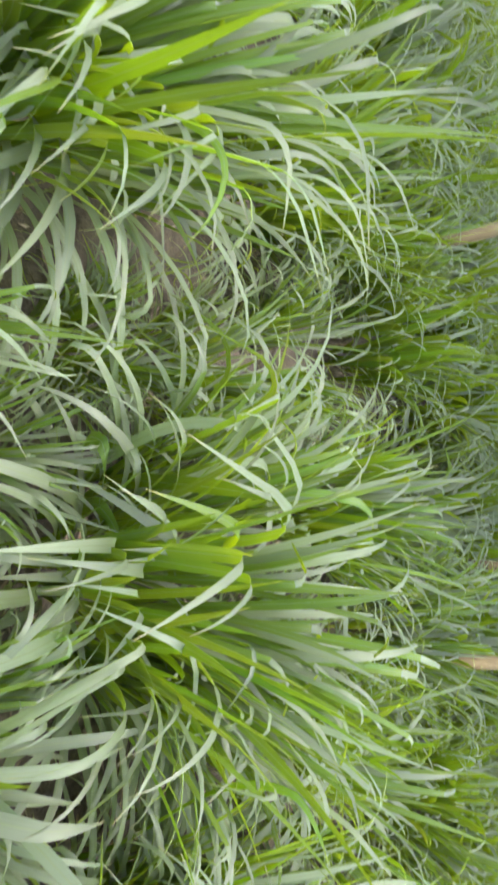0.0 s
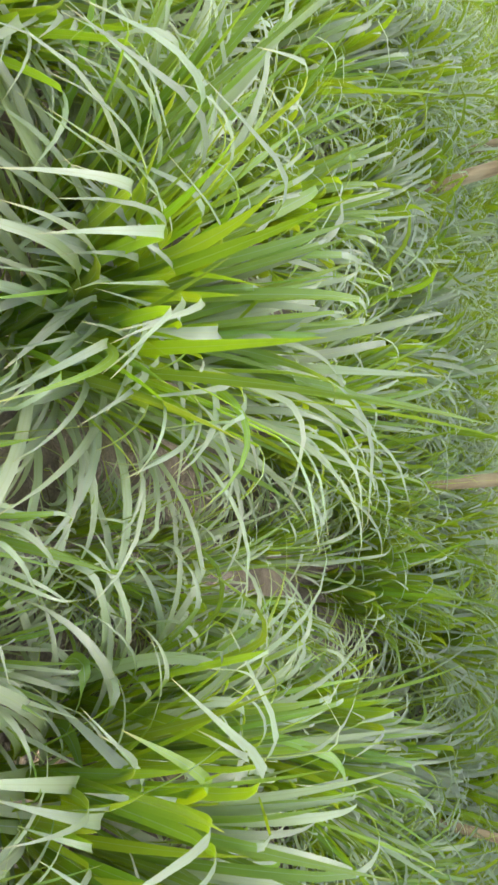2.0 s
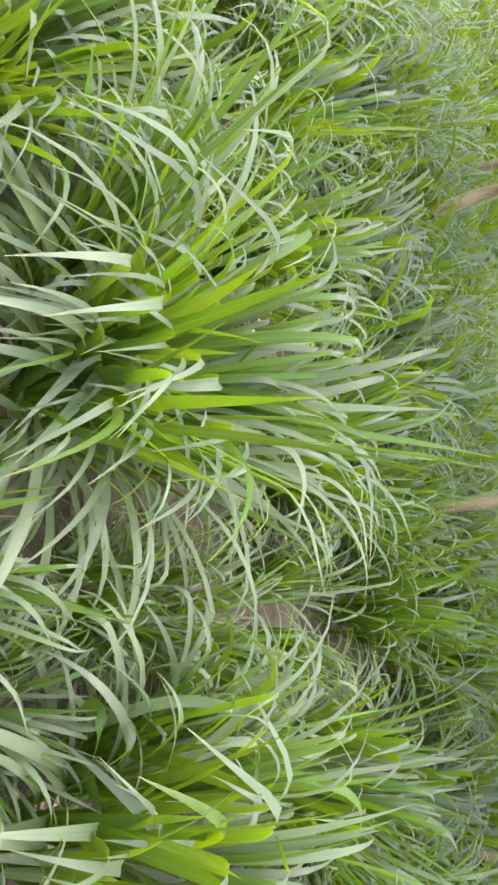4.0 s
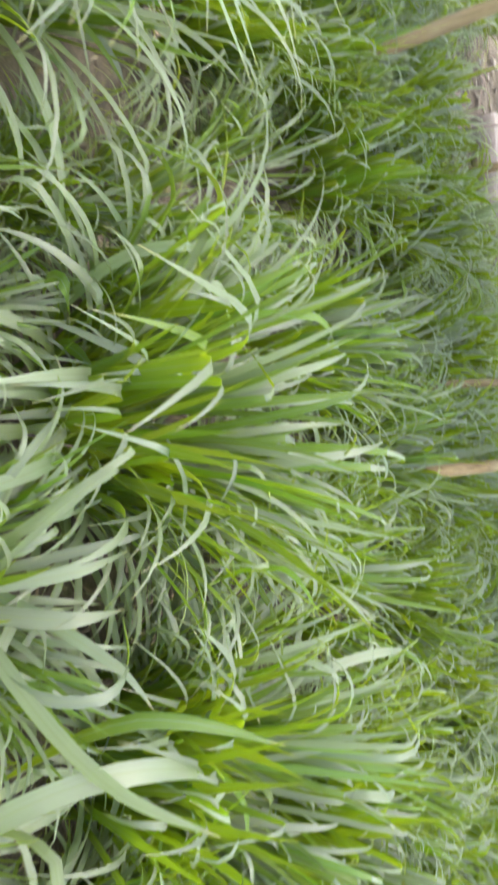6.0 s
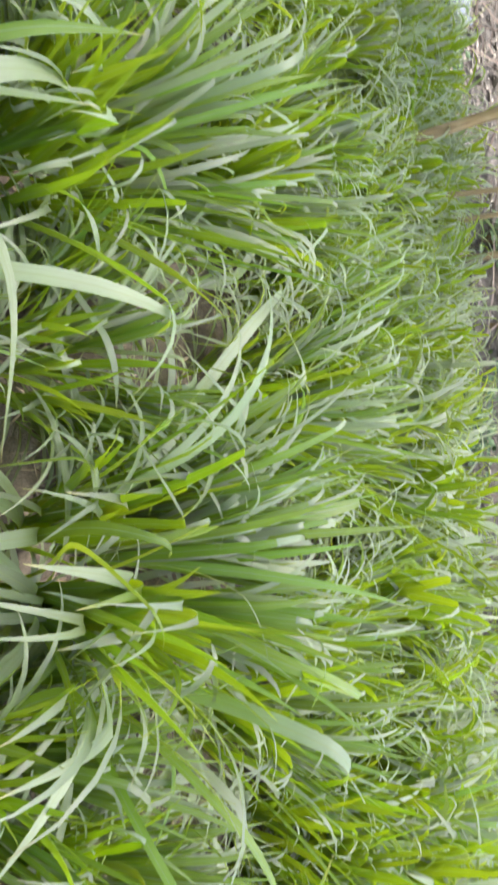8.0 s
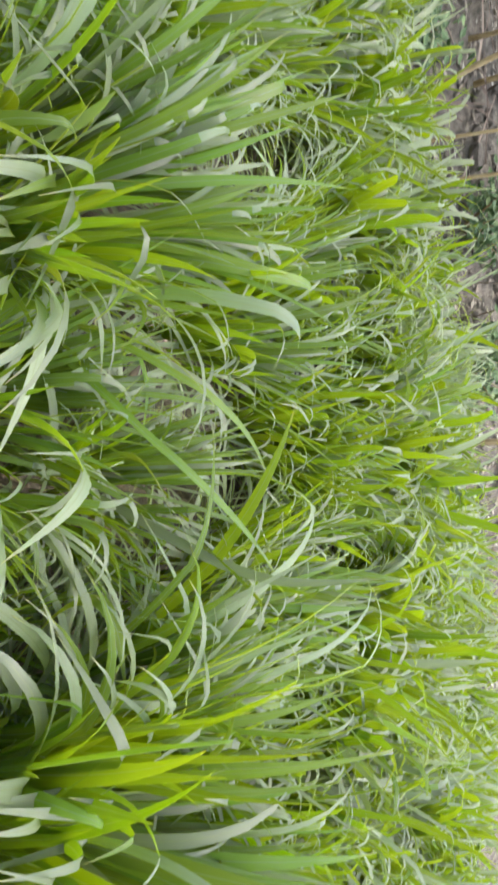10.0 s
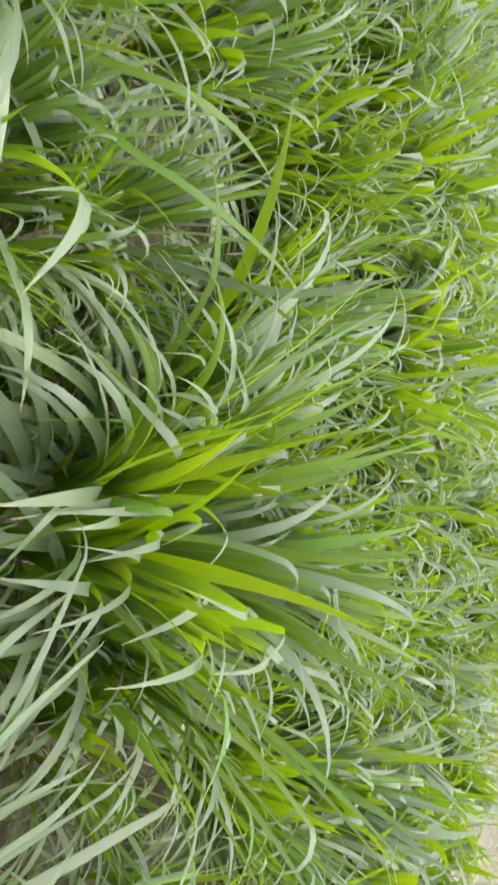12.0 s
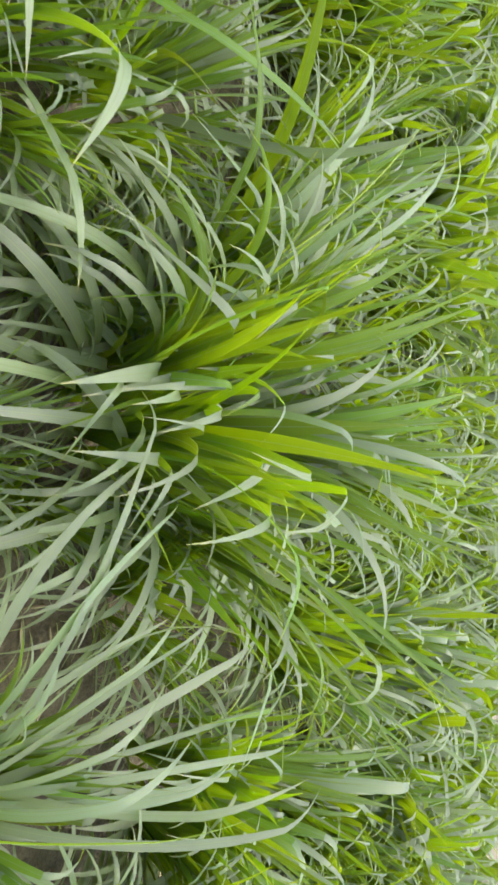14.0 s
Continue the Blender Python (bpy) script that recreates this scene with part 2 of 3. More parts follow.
def random_blade(rng, kind, steps, broad=1.0, limp=1.0, young=0.6):
    """One blade from the origin, leaning to +x; many tips are folded over and hang."""
    long, foot, sags, late, folded, wide = KINDS[kind]
    l, th0, sag = rng.uniform(*long), radians(rng.uniform(*foot)), radians(rng.uniform(*sags))
    fold, at, bend = 0.0, rng.uniform(0.6, 0.86), rng.uniform(0.07, 0.28)
    if rng.random() < folded * limp:
        fold = radians(rng.uniform(60, 155))
        # a folded blade hangs no lower than straight down
        fold = min(fold, th0 + radians(80))
    drift, turn = rng.gauss(0, 0.22), rng.gauss(0, 0.5) if fold else 0.0
    n1 = round(steps * 0.6)
    cuts = [at * 0.97 * k / n1 for k in range(n1 + 1)] + [at * 0.97 + (1 - at * 0.97) * (k / (steps - n1)) ** 1.3 for k in range(1, steps - n1 + 1)]
    p, pts = Vector((0, 0, 0)), [Vector((0, 0, 0))]
    for s0, s1 in zip(cuts, cuts[1:]):
        v = (s0 + s1) / 2
        over = max(0.0, min(1.0, (v - at + bend * 0.35) / bend))
        th = th0 - sag * v ** late - fold * over
        yaw = drift * v + turn * over
        p = p + Vector((math.cos(th) * math.cos(yaw), math.cos(th) * math.sin(yaw), math.sin(th))) * l * (s1 - s0)
        p.z = max(p.z, 0.012)
        pts.append(p.copy())
    twist = rng.gauss(0, 0.35)
    # a few blades turn over along their length
    if kind in ("sheaf", "arch") and rng.random() < 0.12:
        twist = rng.choice((-1, 1)) * rng.uniform(1.8, 3.0)
    V, F, U, M = strip(pts, rng.uniform(*wide) * broad, twist, rng.uniform(0.06, 0.2), rng.uniform(0, 0.12), 0.55, Vector((1, 0, 0)))
    # young blades stand in the middle of the tussock
    if kind == "sheaf" and rng.random() < young:
        # a folded tip keeps the pale face, sky gloss put into its colour
        M = [2 if m == 0 and not (fold and q // 4 >= n1) else m for q, m in enumerate(M)]
    return V, F, U, M


HABITS = ["sheaf"] * 13 + ["arch"] * 6 + ["spill"] * 6 + ["lax"] * 2
rng = random.Random(11)
# limp blades in the north of the field, stiffer ones in the south
SHAPES, STIFF = [], []
for shapes, limp, young in ((SHAPES, 0.9, 0.8), (STIFF, 0.5, 0.8)):
    for k in range(108):
        habit = HABITS[k % len(HABITS)]
        piece = random_blade(rng, habit, 15, 1.0, limp, young)
        shapes.append((habit, blade_mesh("leaf", [piece], LEAF), piece))


def withered_material():
    k = Mat("withered_blade")
    n = k.noise(22, 3, k.add("TexCoord").outputs["Object"])
    k.link(k.ramp(n, (0.3, (0.16, 0.11, 0.06)), (0.7, (0.38, 0.29, 0.17))), k.p.inputs["Base Color"])
    k.p.inputs["Roughness"].default_value = 0.7
    return k.m


WITHERED = withered_material()
DEAD = []
for k in range(6):
    DEAD.append(blade_mesh("dead_leaf", [random_blade(rng, "lax", 12, 0.8)], (WITHERED, WITHERED, WITHERED)))


def part(name, me, parent, m=None, label=""):
    ob = new(name, me)
    ob.parent = parent
    if m is not None:
        ob.matrix_basis = m
    return tagged(ob, label) if label else ob


def stem_mesh():
    """A short sheathed stem of unit height, with two joints."""
    V, F, n = [], [], 7
    rings = [(0.0, 0.0075), (0.3, 0.007), (0.33, 0.0085), (0.36, 0.0065), (0.66, 0.006), (0.69, 0.0075), (0.72, 0.0055), (1.0, 0.004)]
    for h, rad in rings:
        V += [Vector((math.cos(q * math.tau / n) * rad, math.sin(q * math.tau / n) * rad, h)) for q in range(n)]
    for i in range(len(rings) - 1):
        for q in range(n):
            F.append((i * n + q, i * n + (q + 1) % n, (i + 1) * n + (q + 1) % n, (i + 1) * n + q))
    return blade_mesh("stem", [(V, F, [(0.25, 0.3)] * len(V), [0] * len(F))], (LEAF[1],))


STEM = stem_mesh()


def tussock(r, count, size, spread, broad, shapes=SHAPES):
    """Tillers of one tussock, and its blades as shape and place."""
    tillers, blades = [], []
    for k in range(max(5, count // 12)):
        a, q = r.uniform(0, math.tau), r.uniform(0, 1) ** 0.5 * spread * size
        lean, tall = radians(r.uniform(1, 6)) + q * 0.95, r.uniform(0.14, 0.36) * size
        way = Vector((math.cos(a) * math.sin(lean), math.sin(a) * math.sin(lean), math.cos(lean))) * tall
        tillers.append((Vector((math.cos(a) * q, math.sin(a) * q, -0.015)), way, math.degrees(a), math.degrees(lean)))
    for k in range(count):
        shape = r.choice(shapes)
        foot, way, a, lean = r.choice(tillers)
        upright = shape[0] in ("sheaf", "arch")
        # neighbours fan out the same way
        az = a + r.gauss(0, 30 if upright else 40)
        up = r.uniform(0.1, 1.0) if upright else r.uniform(0.0, 0.7)
        k_ = size * r.uniform(0.78, 1.12) * (1 - 0.22 * up)
        tilt = lean * r.uniform(0.1, 0.8) if shape[0] == "sheaf" else 0
        blades.append((shape, az, Matrix.Translation(foot + way * up) @ pose(0, 0, 0, 0, tilt, az) @ Matrix.Diagonal((k_, k_ * r.uniform(0.85, 1.15) * broad * (1 + 0.25 * up), k_, 1))))
    return tillers, blades


def joined(name, blades, materials):
    """Many blades as one mesh."""
    return blade_mesh(name, [([m @ v for v in shape[2][0]], *shape[2][1:]) for shape, az, m in blades], materials)


# the crowded blades inside a tussock, too many to tell apart
INNER = {}
for shapes, of in ((SHAPES, "limp"), (STIFF, "stiff")):
    INNER[of] = []
    for k in range(6):
        tillers, blades = tussock(random.Random(300 + k), 190, 1.0, 0.22, 1.0, shapes)
        INNER[of].append(joined("inner_foliage", blades, LEAF_FAR))


def clump(x, y, seed, count=170, size=1.0, label="", spread=0.23, heroes=(), open_side=None):
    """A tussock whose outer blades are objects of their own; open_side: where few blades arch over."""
    r = random.Random(seed)
    z = ground_height(x, y)
    # the blades are broader and fewer towards the south
    broad = 1.0 + 0.32 * max(0.0, min(1.0, 1.0 - y))
    count = round(count * 0.8 / broad ** 0.5)
    root = tagged(new("grass_clump"), label or "dense tussock of broad arching green fodder grass blades", "grass", group="grass clumps in the field")
    root.matrix_basis = pose(x, y, z)
    # each tiller is a short stem, and blades leave it at several heights
    tillers, blades = tussock(r, count, size, spread, broad, SHAPES if y > 0.7 else STIFF)
    for foot, way, a, lean in tillers:
        part("stem", STEM, root, Matrix.Translation(foot) @ way.to_track_quat("Z", "Y").to_matrix().to_4x4() @ Matrix.Diagonal((size, size, way.length, 1)))
    for shape, az, m in blades:
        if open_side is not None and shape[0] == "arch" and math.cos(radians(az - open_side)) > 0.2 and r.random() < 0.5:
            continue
        part("leaf", shape[1], root, m)
    tagged(part("inner_foliage", r.choice(INNER["limp" if y > 0.7 else "stiff"]), root, pose(0, 0, 0, 0, 0, r.uniform(0, 360)) @ Matrix.Diagonal((size * 0.96, size * 0.96, size * 0.97, 1))), kind="stuff")
    for k in range(5 if heroes else 1):
        az, s = r.uniform(0, 360), r.uniform(0.6, 0.95)
        part("dead_leaf", r.choice(DEAD), root, pose(0, 0, -0.01, 0, 0, az) @ Matrix.Diagonal((s, s, s * 0.8, 1)), "dry straw-brown withered leaf")
    for cx, cy, cz, tx, ty, tz, w, *turned in heroes:
        off = Vector((x, y, z))
        crest, tip = Vector((cx, cy, cz)) - off, Vector((tx, ty, tz)) - off
        # in a large tussock the foot stands on the side to which the blade leans
        foot = Vector((crest.x, crest.y, 0))
        base = foot * (min(0.6, 0.26 * size / max(0.01, foot.length)) if size > 1 else 0.0) + Vector((0.06 * r.uniform(-1, 1), 0.06 * r.uniform(-1, 1), 0))
        pts = curve_points(base, crest, tip, 0.36, 20, 0.72)
        share = (crest - base).length / ((crest - base).length + (tip - crest).length)
        V, F, U, M = strip(pts, w, r.gauss(0, 0.15) + sum(turned), 0.10, 0.0, min(0.72, share))
        if size > 1 and r.random() < 0.25:
            M = [2 if m == 0 else m for m in M]
        part("leaf", blade_mesh("leaf", [(V, F, U, M)], LEAF), root)
    return root


# blades of their own shape: crest, tip, width
HERO_A = [
    (-0.758, 1.505, 0.466, -0.471, 1.232, 0.411, 0.055),
    (-0.786, 1.458, 0.454, -0.537, 1.231, 0.407, 0.043),
    (-0.558, 1.75, 0.366, -0.415, 1.688, 0.323, 0.031),
    (-0.624, 1.535, 0.59, -0.223, 1.603, 0.546, 0.019),
    (-0.964, 2.284, 0.718, -1.066, 2.386, 0.64, 0.049),
    (-0.923, 2.37, 0.618, -0.91, 2.509, 0.538, 0.049),
    (-0.696, 2.486, 0.596, -0.664, 2.583, 0.551, 0.052),
    (-0.547, 2.054, 0.629, -0.433, 2.071, 0.588, 0.03),
    (-0.721, 2.124, 0.533, -0.59, 2.139, 0.625, 0.039),
    (-1.048, 1.621, 0.73, -1.203, 1.64, 0.842, 0.034),
    (-1.025, 1.634, 0.515, -1.148, 1.671, 0.582, 0.03),
    (-1.222, 2.234, 0.678, -1.325, 2.391, 0.635, 0.042),
    (-0.36, 1.833, 0.656, -0.178, 1.935, 0.757, 0.032),
]
HERO_A_MORE = [
    (-0.469, 1.823, 0.406, -0.233, 1.878, 0.472, 0.031),
]
HERO_B = [
    (0.317, 1.5, 0.689, 0.16, 1.333, 0.6, 0.031),
    (0.369, 1.498, 0.604, 0.28, 1.31, 0.527, 0.032),
    (0.648, 2.173, 0.561, 0.647, 2.311, 0.481, 0.042),
    (0.088, 1.456, 0.401, 0.241, 1.442, 0.357, 0.032),
    (0.124, 1.655, 0.346, 0.22, 1.736, 0.304, 0.033),
    (0.138, 1.77, 0.635, -0.012, 1.844, 0.747, 0.038),
    (0.043, 1.783, 0.479, -0.019, 1.85, 0.58, 0.019),
    (0.104, 1.609, 0.657, 0.197, 1.695, 0.614, 0.03),
    (0.221, 1.728, 0.609, 0.336, 1.874, 0.566, 0.029),
    (0.442, 2.032, 0.748, 0.63, 2.175, 0.706, 0.027),
    (0.258, 1.515, 0.28, 0.345, 1.468, 0.383, 0.039),
    (0.295, 1.359, 0.463, 0.182, 1.064, 0.42, 0.034),
    (0.428, 1.5, 0.294, 0.297, 1.177, 0.235, 0.039),
]
HERO_B_MORE = [
    (1.075, 1.468, 0.404, 1.227, 1.237, 0.653, 0.036),
    (0.489, 1.524, 0.296, 0.348, 1.212, 0.169, 0.043),
    (0.925, 1.943, 0.506, 1.211, 1.988, 0.464, 0.034),
    (0.998, 2.169, 0.547, 1.098, 2.229, 0.482, 0.049),
    (0.652, 1.279, 0.829, 0.729, 1.246, 0.926, 0.031),
    (0.743, 1.522, 0.583, 0.898, 1.495, 0.721, 0.036),
]
HERO_G = [
    (0.392, 1.257, 0.401, 0.399, 1.343, 0.311, 0.0376),
    (0.382, 1.12, 0.688, 0.411, 1.206, 0.606, 0.0296),
    (0.39, 1.058, 0.682, 0.419, 1.143, 0.631, 0.0239),
    (0.636, 1.179, 0.461, 0.691, 1.33, 0.528, 0.0246),
    (0.634, 1.084, 0.461, 0.678, 1.223, 0.495, 0.0303),
    (0.694, 1.004, 0.476, 0.760, 1.115, 0.515, 0.0405),
    (0.752, 0.873, 0.635, 0.753, 1.088, 0.533, 0.0231),
    (0.813, 1.000, 0.551, 0.900, 0.974, 0.626, 0.0303),
    (0.344, 1.072, 0.488, 0.329, 1.235, 0.441, 0.026),
    (0.476, 0.995, 0.54, 0.504, 1.073, 0.477, 0.0246),
    (0.822, 0.746, 0.733, 0.978, 0.804, 0.84, 0.0412),
]
HERO_J = [
    (0.865, 0.924, 0.632, 1.107, 1.097, 0.814, 0.036, 3.1),
    (1.385, 0.605, 0.752, 1.46, 0.59, 0.66, 0.04),
    (0.82, 0.78, 0.70, 1.235, 1.066, 0.585, 0.044),
    (0.989, 0.694, 0.535, 1.214, 0.225, 0.491, 0.0313),
]
HERO_C = [
    (1.139, 1.593, 0.28, 1.415, 1.365, 0.547, 0.048),
    (1.549, 1.229, 0.499, 1.762, 1.113, 0.457, 0.032),
    (1.722, 1.364, 0.481, 1.827, 1.304, 0.44, 0.031),
    (1.759, 1.211, 0.597, 1.7, 1.039, 0.533, 0.041),
    (1.411, 0.979, 0.28, 1.632, 0.823, 0.237, 0.034),
    (1.249, 0.848, 0.57, 1.395, 0.763, 0.524, 0.025),
    (1.703, 1.161, 0.28, 1.795, 0.986, 0.239, 0.035),
    (1.69, 1.12, 0.388, 1.888, 0.91, 0.343, 0.037),
    (1.568, 0.614, 0.28, 1.73, 0.459, 0.238, 0.043),
    (1.513, 0.641, 0.465, 1.653, 0.484, 0.424, 0.034),
    (2.099, 1.104, 0.513, 2.056, 1.37, 0.621, 0.033),
    (2.13, 1.703, 0.696, 2.237, 1.866, 0.655, 0.05),
    (1.287, 1.482, 0.76, 1.449, 1.448, 0.72, 0.02),
]
HERO_C_MORE = [
    (1.761, 2.046, 0.737, 1.896, 2.107, 0.695, 0.041),
    (0.846, 1.378, 0.778, 0.945, 1.311, 0.874, 0.037),
]
HERO_D = [
    (2.17, 0.635, 0.444, 2.321, 0.338, 0.4, 0.0368),
    (2.237, 1.08, 0.623, 2.35, 1.178, 0.582, 0.0506),
    (1.451, 0.093, 0.758, 1.538, 0.069, 0.717, 0.0322),
    (1.576, -0.098, 0.613, 1.378, -0.149, 0.559, 0.0442),
    (1.472, 0.008, 0.662, 1.232, 0.02, 0.576, 0.0414),
    (1.114, -0.048, 0.966, 1.224, -0.126, 0.923, 0.012),
    (1.396, -0.288, 0.706, 1.165, -0.384, 0.648, 0.0368),
    (2.47, -0.267, 0.876, 2.665, -0.315, 0.834, 0.0478),
    (1.873, -0.342, 1.004, 2.139, -0.471, 0.962, 0.0515),
    (2.492, 0.358, 0.854, 2.669, 0.419, 0.812, 0.0524),
    (2.607, 0.481, 0.694, 2.771, 0.551, 0.652, 0.0488),
    (1.828, 0.452, 0.898, 1.88, 0.597, 1.044, 0.0368),
    (1.933, 0.004, 0.718, 1.977, -0.191, 0.795, 0.0175),
]
HERO_D_MORE = [
    (1.454, -0.011, 0.710, 1.296, -0.062, 0.667, 0.034),
    (1.888, -0.43, 0.561, 1.879, -0.693, 0.521, 0.033),
    (2.042, -0.561, 0.695, 2.145, -0.762, 0.653, 0.035),
    (1.685, -0.418, 0.78, 1.696, -0.584, 0.905, 0.031),
    (1.70, -0.696, 0.755, 2.06, -1.195, 0.84, 0.032),
    (1.811, -0.533, 0.805, 2.066, -0.839, 0.845, 0.03),
]
HERO_H = [
    (1.297, -0.218, 0.675, 1.071, -0.274, 0.736, 0.0425),
    (1.625, -0.105, 0.41, 1.437, -0.334, 0.368, 0.051),
    (1.473, -0.267, 0.589, 1.283, -0.593, 0.543, 0.0408),
    (1.551, -0.676, 0.573, 1.323, -0.766, 0.519, 0.0399),
    (1.302, -0.621, 0.777, 1.077, -0.72, 0.732, 0.0467),
    (1.163, -0.762, 0.641, 1.05, -0.961, 0.6, 0.0365),
]
HERO_K = [
    (1.934, -0.745, 0.461, 1.889, -0.931, 0.595, 0.043),
    (1.934, -0.953, 0.775, 1.887, -1.079, 0.91, 0.041),
    (2.024, -0.925, 0.997, 1.862, -1.017, 0.889, 0.042),
    (1.876, -1.103, 0.902, 2.065, -1.165, 1.179, 0.037),
]
HERO_E = [
    (1.472, -0.989, 0.612, 1.365, -1.174, 0.728, 0.043),
    (1.261, -1.147, 0.917, 1.328, -1.209, 0.872, 0.028),
    (1.172, -1.087, 1.091, 1.252, -1.15, 1.048, 0.021),
    (1.112, -1.277, 0.809, 1.16, -1.344, 0.766, 0.037),
    (1.358, -1.362, 0.438, 1.383, -1.44, 0.394, 0.06),
    (1.062, -1.328, 0.797, 0.908, -1.241, 0.741, 0.032),
    (1.175, -1.365, 0.839, 1.064, -1.338, 0.796, 0.025),
    (1.205, -1.432, 0.873, 1.104, -1.468, 0.833, 0.02),
    (1.045, -1.494, 0.853, 0.85, -1.427, 0.777, 0.038),
    (1.315, -1.628, 0.933, 1.367, -1.809, 0.891, 0.034),
    (0.765, -1.853, 0.987, 0.643, -1.997, 0.946, 0.026),
    (0.798, -1.476, 1.039, 0.651, -1.619, 0.998, 0.023),
    (0.882, -1.296, 0.731, 0.754, -1.138, 0.668, 0.035),
]
HERO_I = [
    (0.732, -2.194, 0.739, 0.573, -2.004, 0.640, 0.0197),
    (0.869, -1.19, 0.789, 0.96, -1.149, 0.713, 0.0218),
    (0.724, -1.346, 0.78, 0.839, -1.399, 0.755, 0.0235),
    (0.56, -1.468, 0.889, 0.672, -1.539, 0.871, 0.0251),
    (0.778, -2.037, 0.646, 0.948, -2.117, 0.656, 0.0328),
    (0.461, -2.132, 0.637, 0.582, -2.216, 0.666, 0.0295),
    (0.447, -2.182, 0.897, 0.606, -2.268, 0.923, 0.0284),
    (0.391, -2.076, 0.718, 0.594, -2.236, 0.894, 0.0262),
    (0.616, -1.641, 0.618, 0.726, -1.715, 0.633, 0.0213),
    (0.235, -1.492, 0.994, 0.339, -1.593, 1.095, 0.0202),
    (0.592, -2.14, 0.79, 0.699, -2.331, 0.749, 0.0235),
    (0.586, -1.442, 1.036, 0.384, -1.661, 1.1, 0.00764),
]
HERO_W = [
    (-1.010, 1.254, 0.456, -0.983, 1.522, 0.299, 0.042),
    (-1.045, 1.377, 0.446, -0.959, 1.576, 0.360, 0.036),
    (-1.194, 1.326, 0.434, -1.143, 1.459, 0.361, 0.042),
]
HERO_I_MORE = [
    (0.577, -1.716, 0.609, 0.791, -1.745, 0.626, 0.027),
    (0.670, -1.231, 0.705, 0.896, -1.297, 0.694, 0.0315),
    (0.300, -1.743, 0.716, 0.503, -1.867, 0.741, 0.03),
    (0.395, -1.891, 0.775, 0.529, -1.993, 0.797, 0.033),
    (0.363, -1.615, 0.732, 0.575, -1.724, 0.699, 0.0225),
]
HERO_E_MORE = [
    (1.104, -1.230, 0.639, 0.853, -1.047, 0.634, 0.05),
    (1.226, -1.371, 0.714, 0.963, -1.160, 0.646, 0.036),
    (1.189, -1.312, 0.657, 0.909, -1.133, 0.588, 0.036),
    (1.498, -1.293, 0.756, 1.333, -1.188, 0.558, 0.032),
    (1.850, -1.545, 0.844, 1.758, -1.421, 0.769, 0.03),
    (1.86, -1.06, 0.71, 2.047, -0.623, 0.97, 0.056, 1.9),
    (1.62, -0.95, 0.80, 1.70, -0.60, 0.875, 0.02, 3.0),
]
HERO_Q = [
    (0.903, -3.138, 0.879, 0.998, -3.325, 0.839, 0.054),
]

NEAR = [
    # place, size, blades, blades of their own shape
    (-0.80, 1.74, 1.2, 310, HERO_A + HERO_A_MORE),
    (0.52, 1.65, 1.1, 300, HERO_B + HERO_B_MORE),
    (1.50, 1.27, 1.1, 290, HERO_C + HERO_C_MORE),
    (1.93, 0.03, 1.2, 310, HERO_D + HERO_D_MORE),
    (1.41, -1.68, 1.4, 350, HERO_E + HERO_E_MORE),
    (0.60, 0.95, 0.70, 120, HERO_G),
    (1.50, -0.48, 0.9, 130, HERO_H),
    (0.14, -1.72, 0.80, 150, HERO_I + HERO_I_MORE),
    (0.93, 0.54, 0.62, 60, HERO_J),
    (0.02, 2.12, 0.62, 60, []),
    (0.08, 2.75, 0.72, 80, []),
    (-0.30, 1.05, 0.62, 80, []),
    (-0.12, 1.74, 0.52, 50, []),
    (-1.72, 1.95, 0.85, 130, []),
    (1.45, -1.12, 0.62, 80, []),
    (0.05, 1.30, 0.50, 50, []),
    (0.60, -2.75, 1.05, 190, HERO_Q),
    (-1.55, 1.35, 0.9, 140, HERO_W),
    (-1.45, 2.70, 0.95, 140, []),
    (-0.60, 2.95, 0.98, 140, []),
    (0.75, 2.85, 0.95, 140, []),
    (1.60, 2.30, 1.0, 170, []),
    (2.40, 1.75, 1.05, 140, []),
    (2.75, 0.80, 1.1, 140, []),
    (2.85, -0.35, 1.1, 140, []),
    (2.80, -1.55, 1.12, 170, []),
    (2.25, -2.45, 1.15, 140, []),
    (1.40, -3.00, 1.1, 140, []),
    (-0.15, -2.50, 1.0, 130, []),
    (1.05, 2.15, 0.6, 70, []),
    (1.95, -0.85, 0.85, 120, HERO_K),
    (1.62, 0.66, 0.85, 120, []),
    (0.75, -1.15, 0.55, 60, []),
    (1.00, -2.12, 0.75, 90, []),
    (0.90, -1.50, 0.50, 45, []),
]
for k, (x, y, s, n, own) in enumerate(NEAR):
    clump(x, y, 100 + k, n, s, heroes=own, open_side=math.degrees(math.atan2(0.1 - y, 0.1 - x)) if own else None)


# far tussocks: fewer cuts along each blade
FAR_MESHES = {}
for of, broad, limp, count in (("limp", 1.12, 1.1, 185), ("stiff", 1.5, 0.7, 150)):
    shapes = [(habit, None, random_blade(rng, habit, 8, broad, limp, 0.2)) for habit in (["sheaf"] * 10 + ["arch"] * 10 + ["spill"] * 6 + ["lax"]) * 3]
    FAR_MESHES[of] = []
    for k in range(6):
        tillers, blades = tussock(random.Random(500 + k), count, 1.0, 0.25, 1.0, shapes)
        FAR_MESHES[of].append([joined(name, [q for q in blades if q[0][0] in kinds], LEAF_FAR) for name, kinds in (("erect_foliage", ("sheaf",)), ("arching_foliage", ("arch",)), ("drooping_foliage", ("spill", "lax")))])


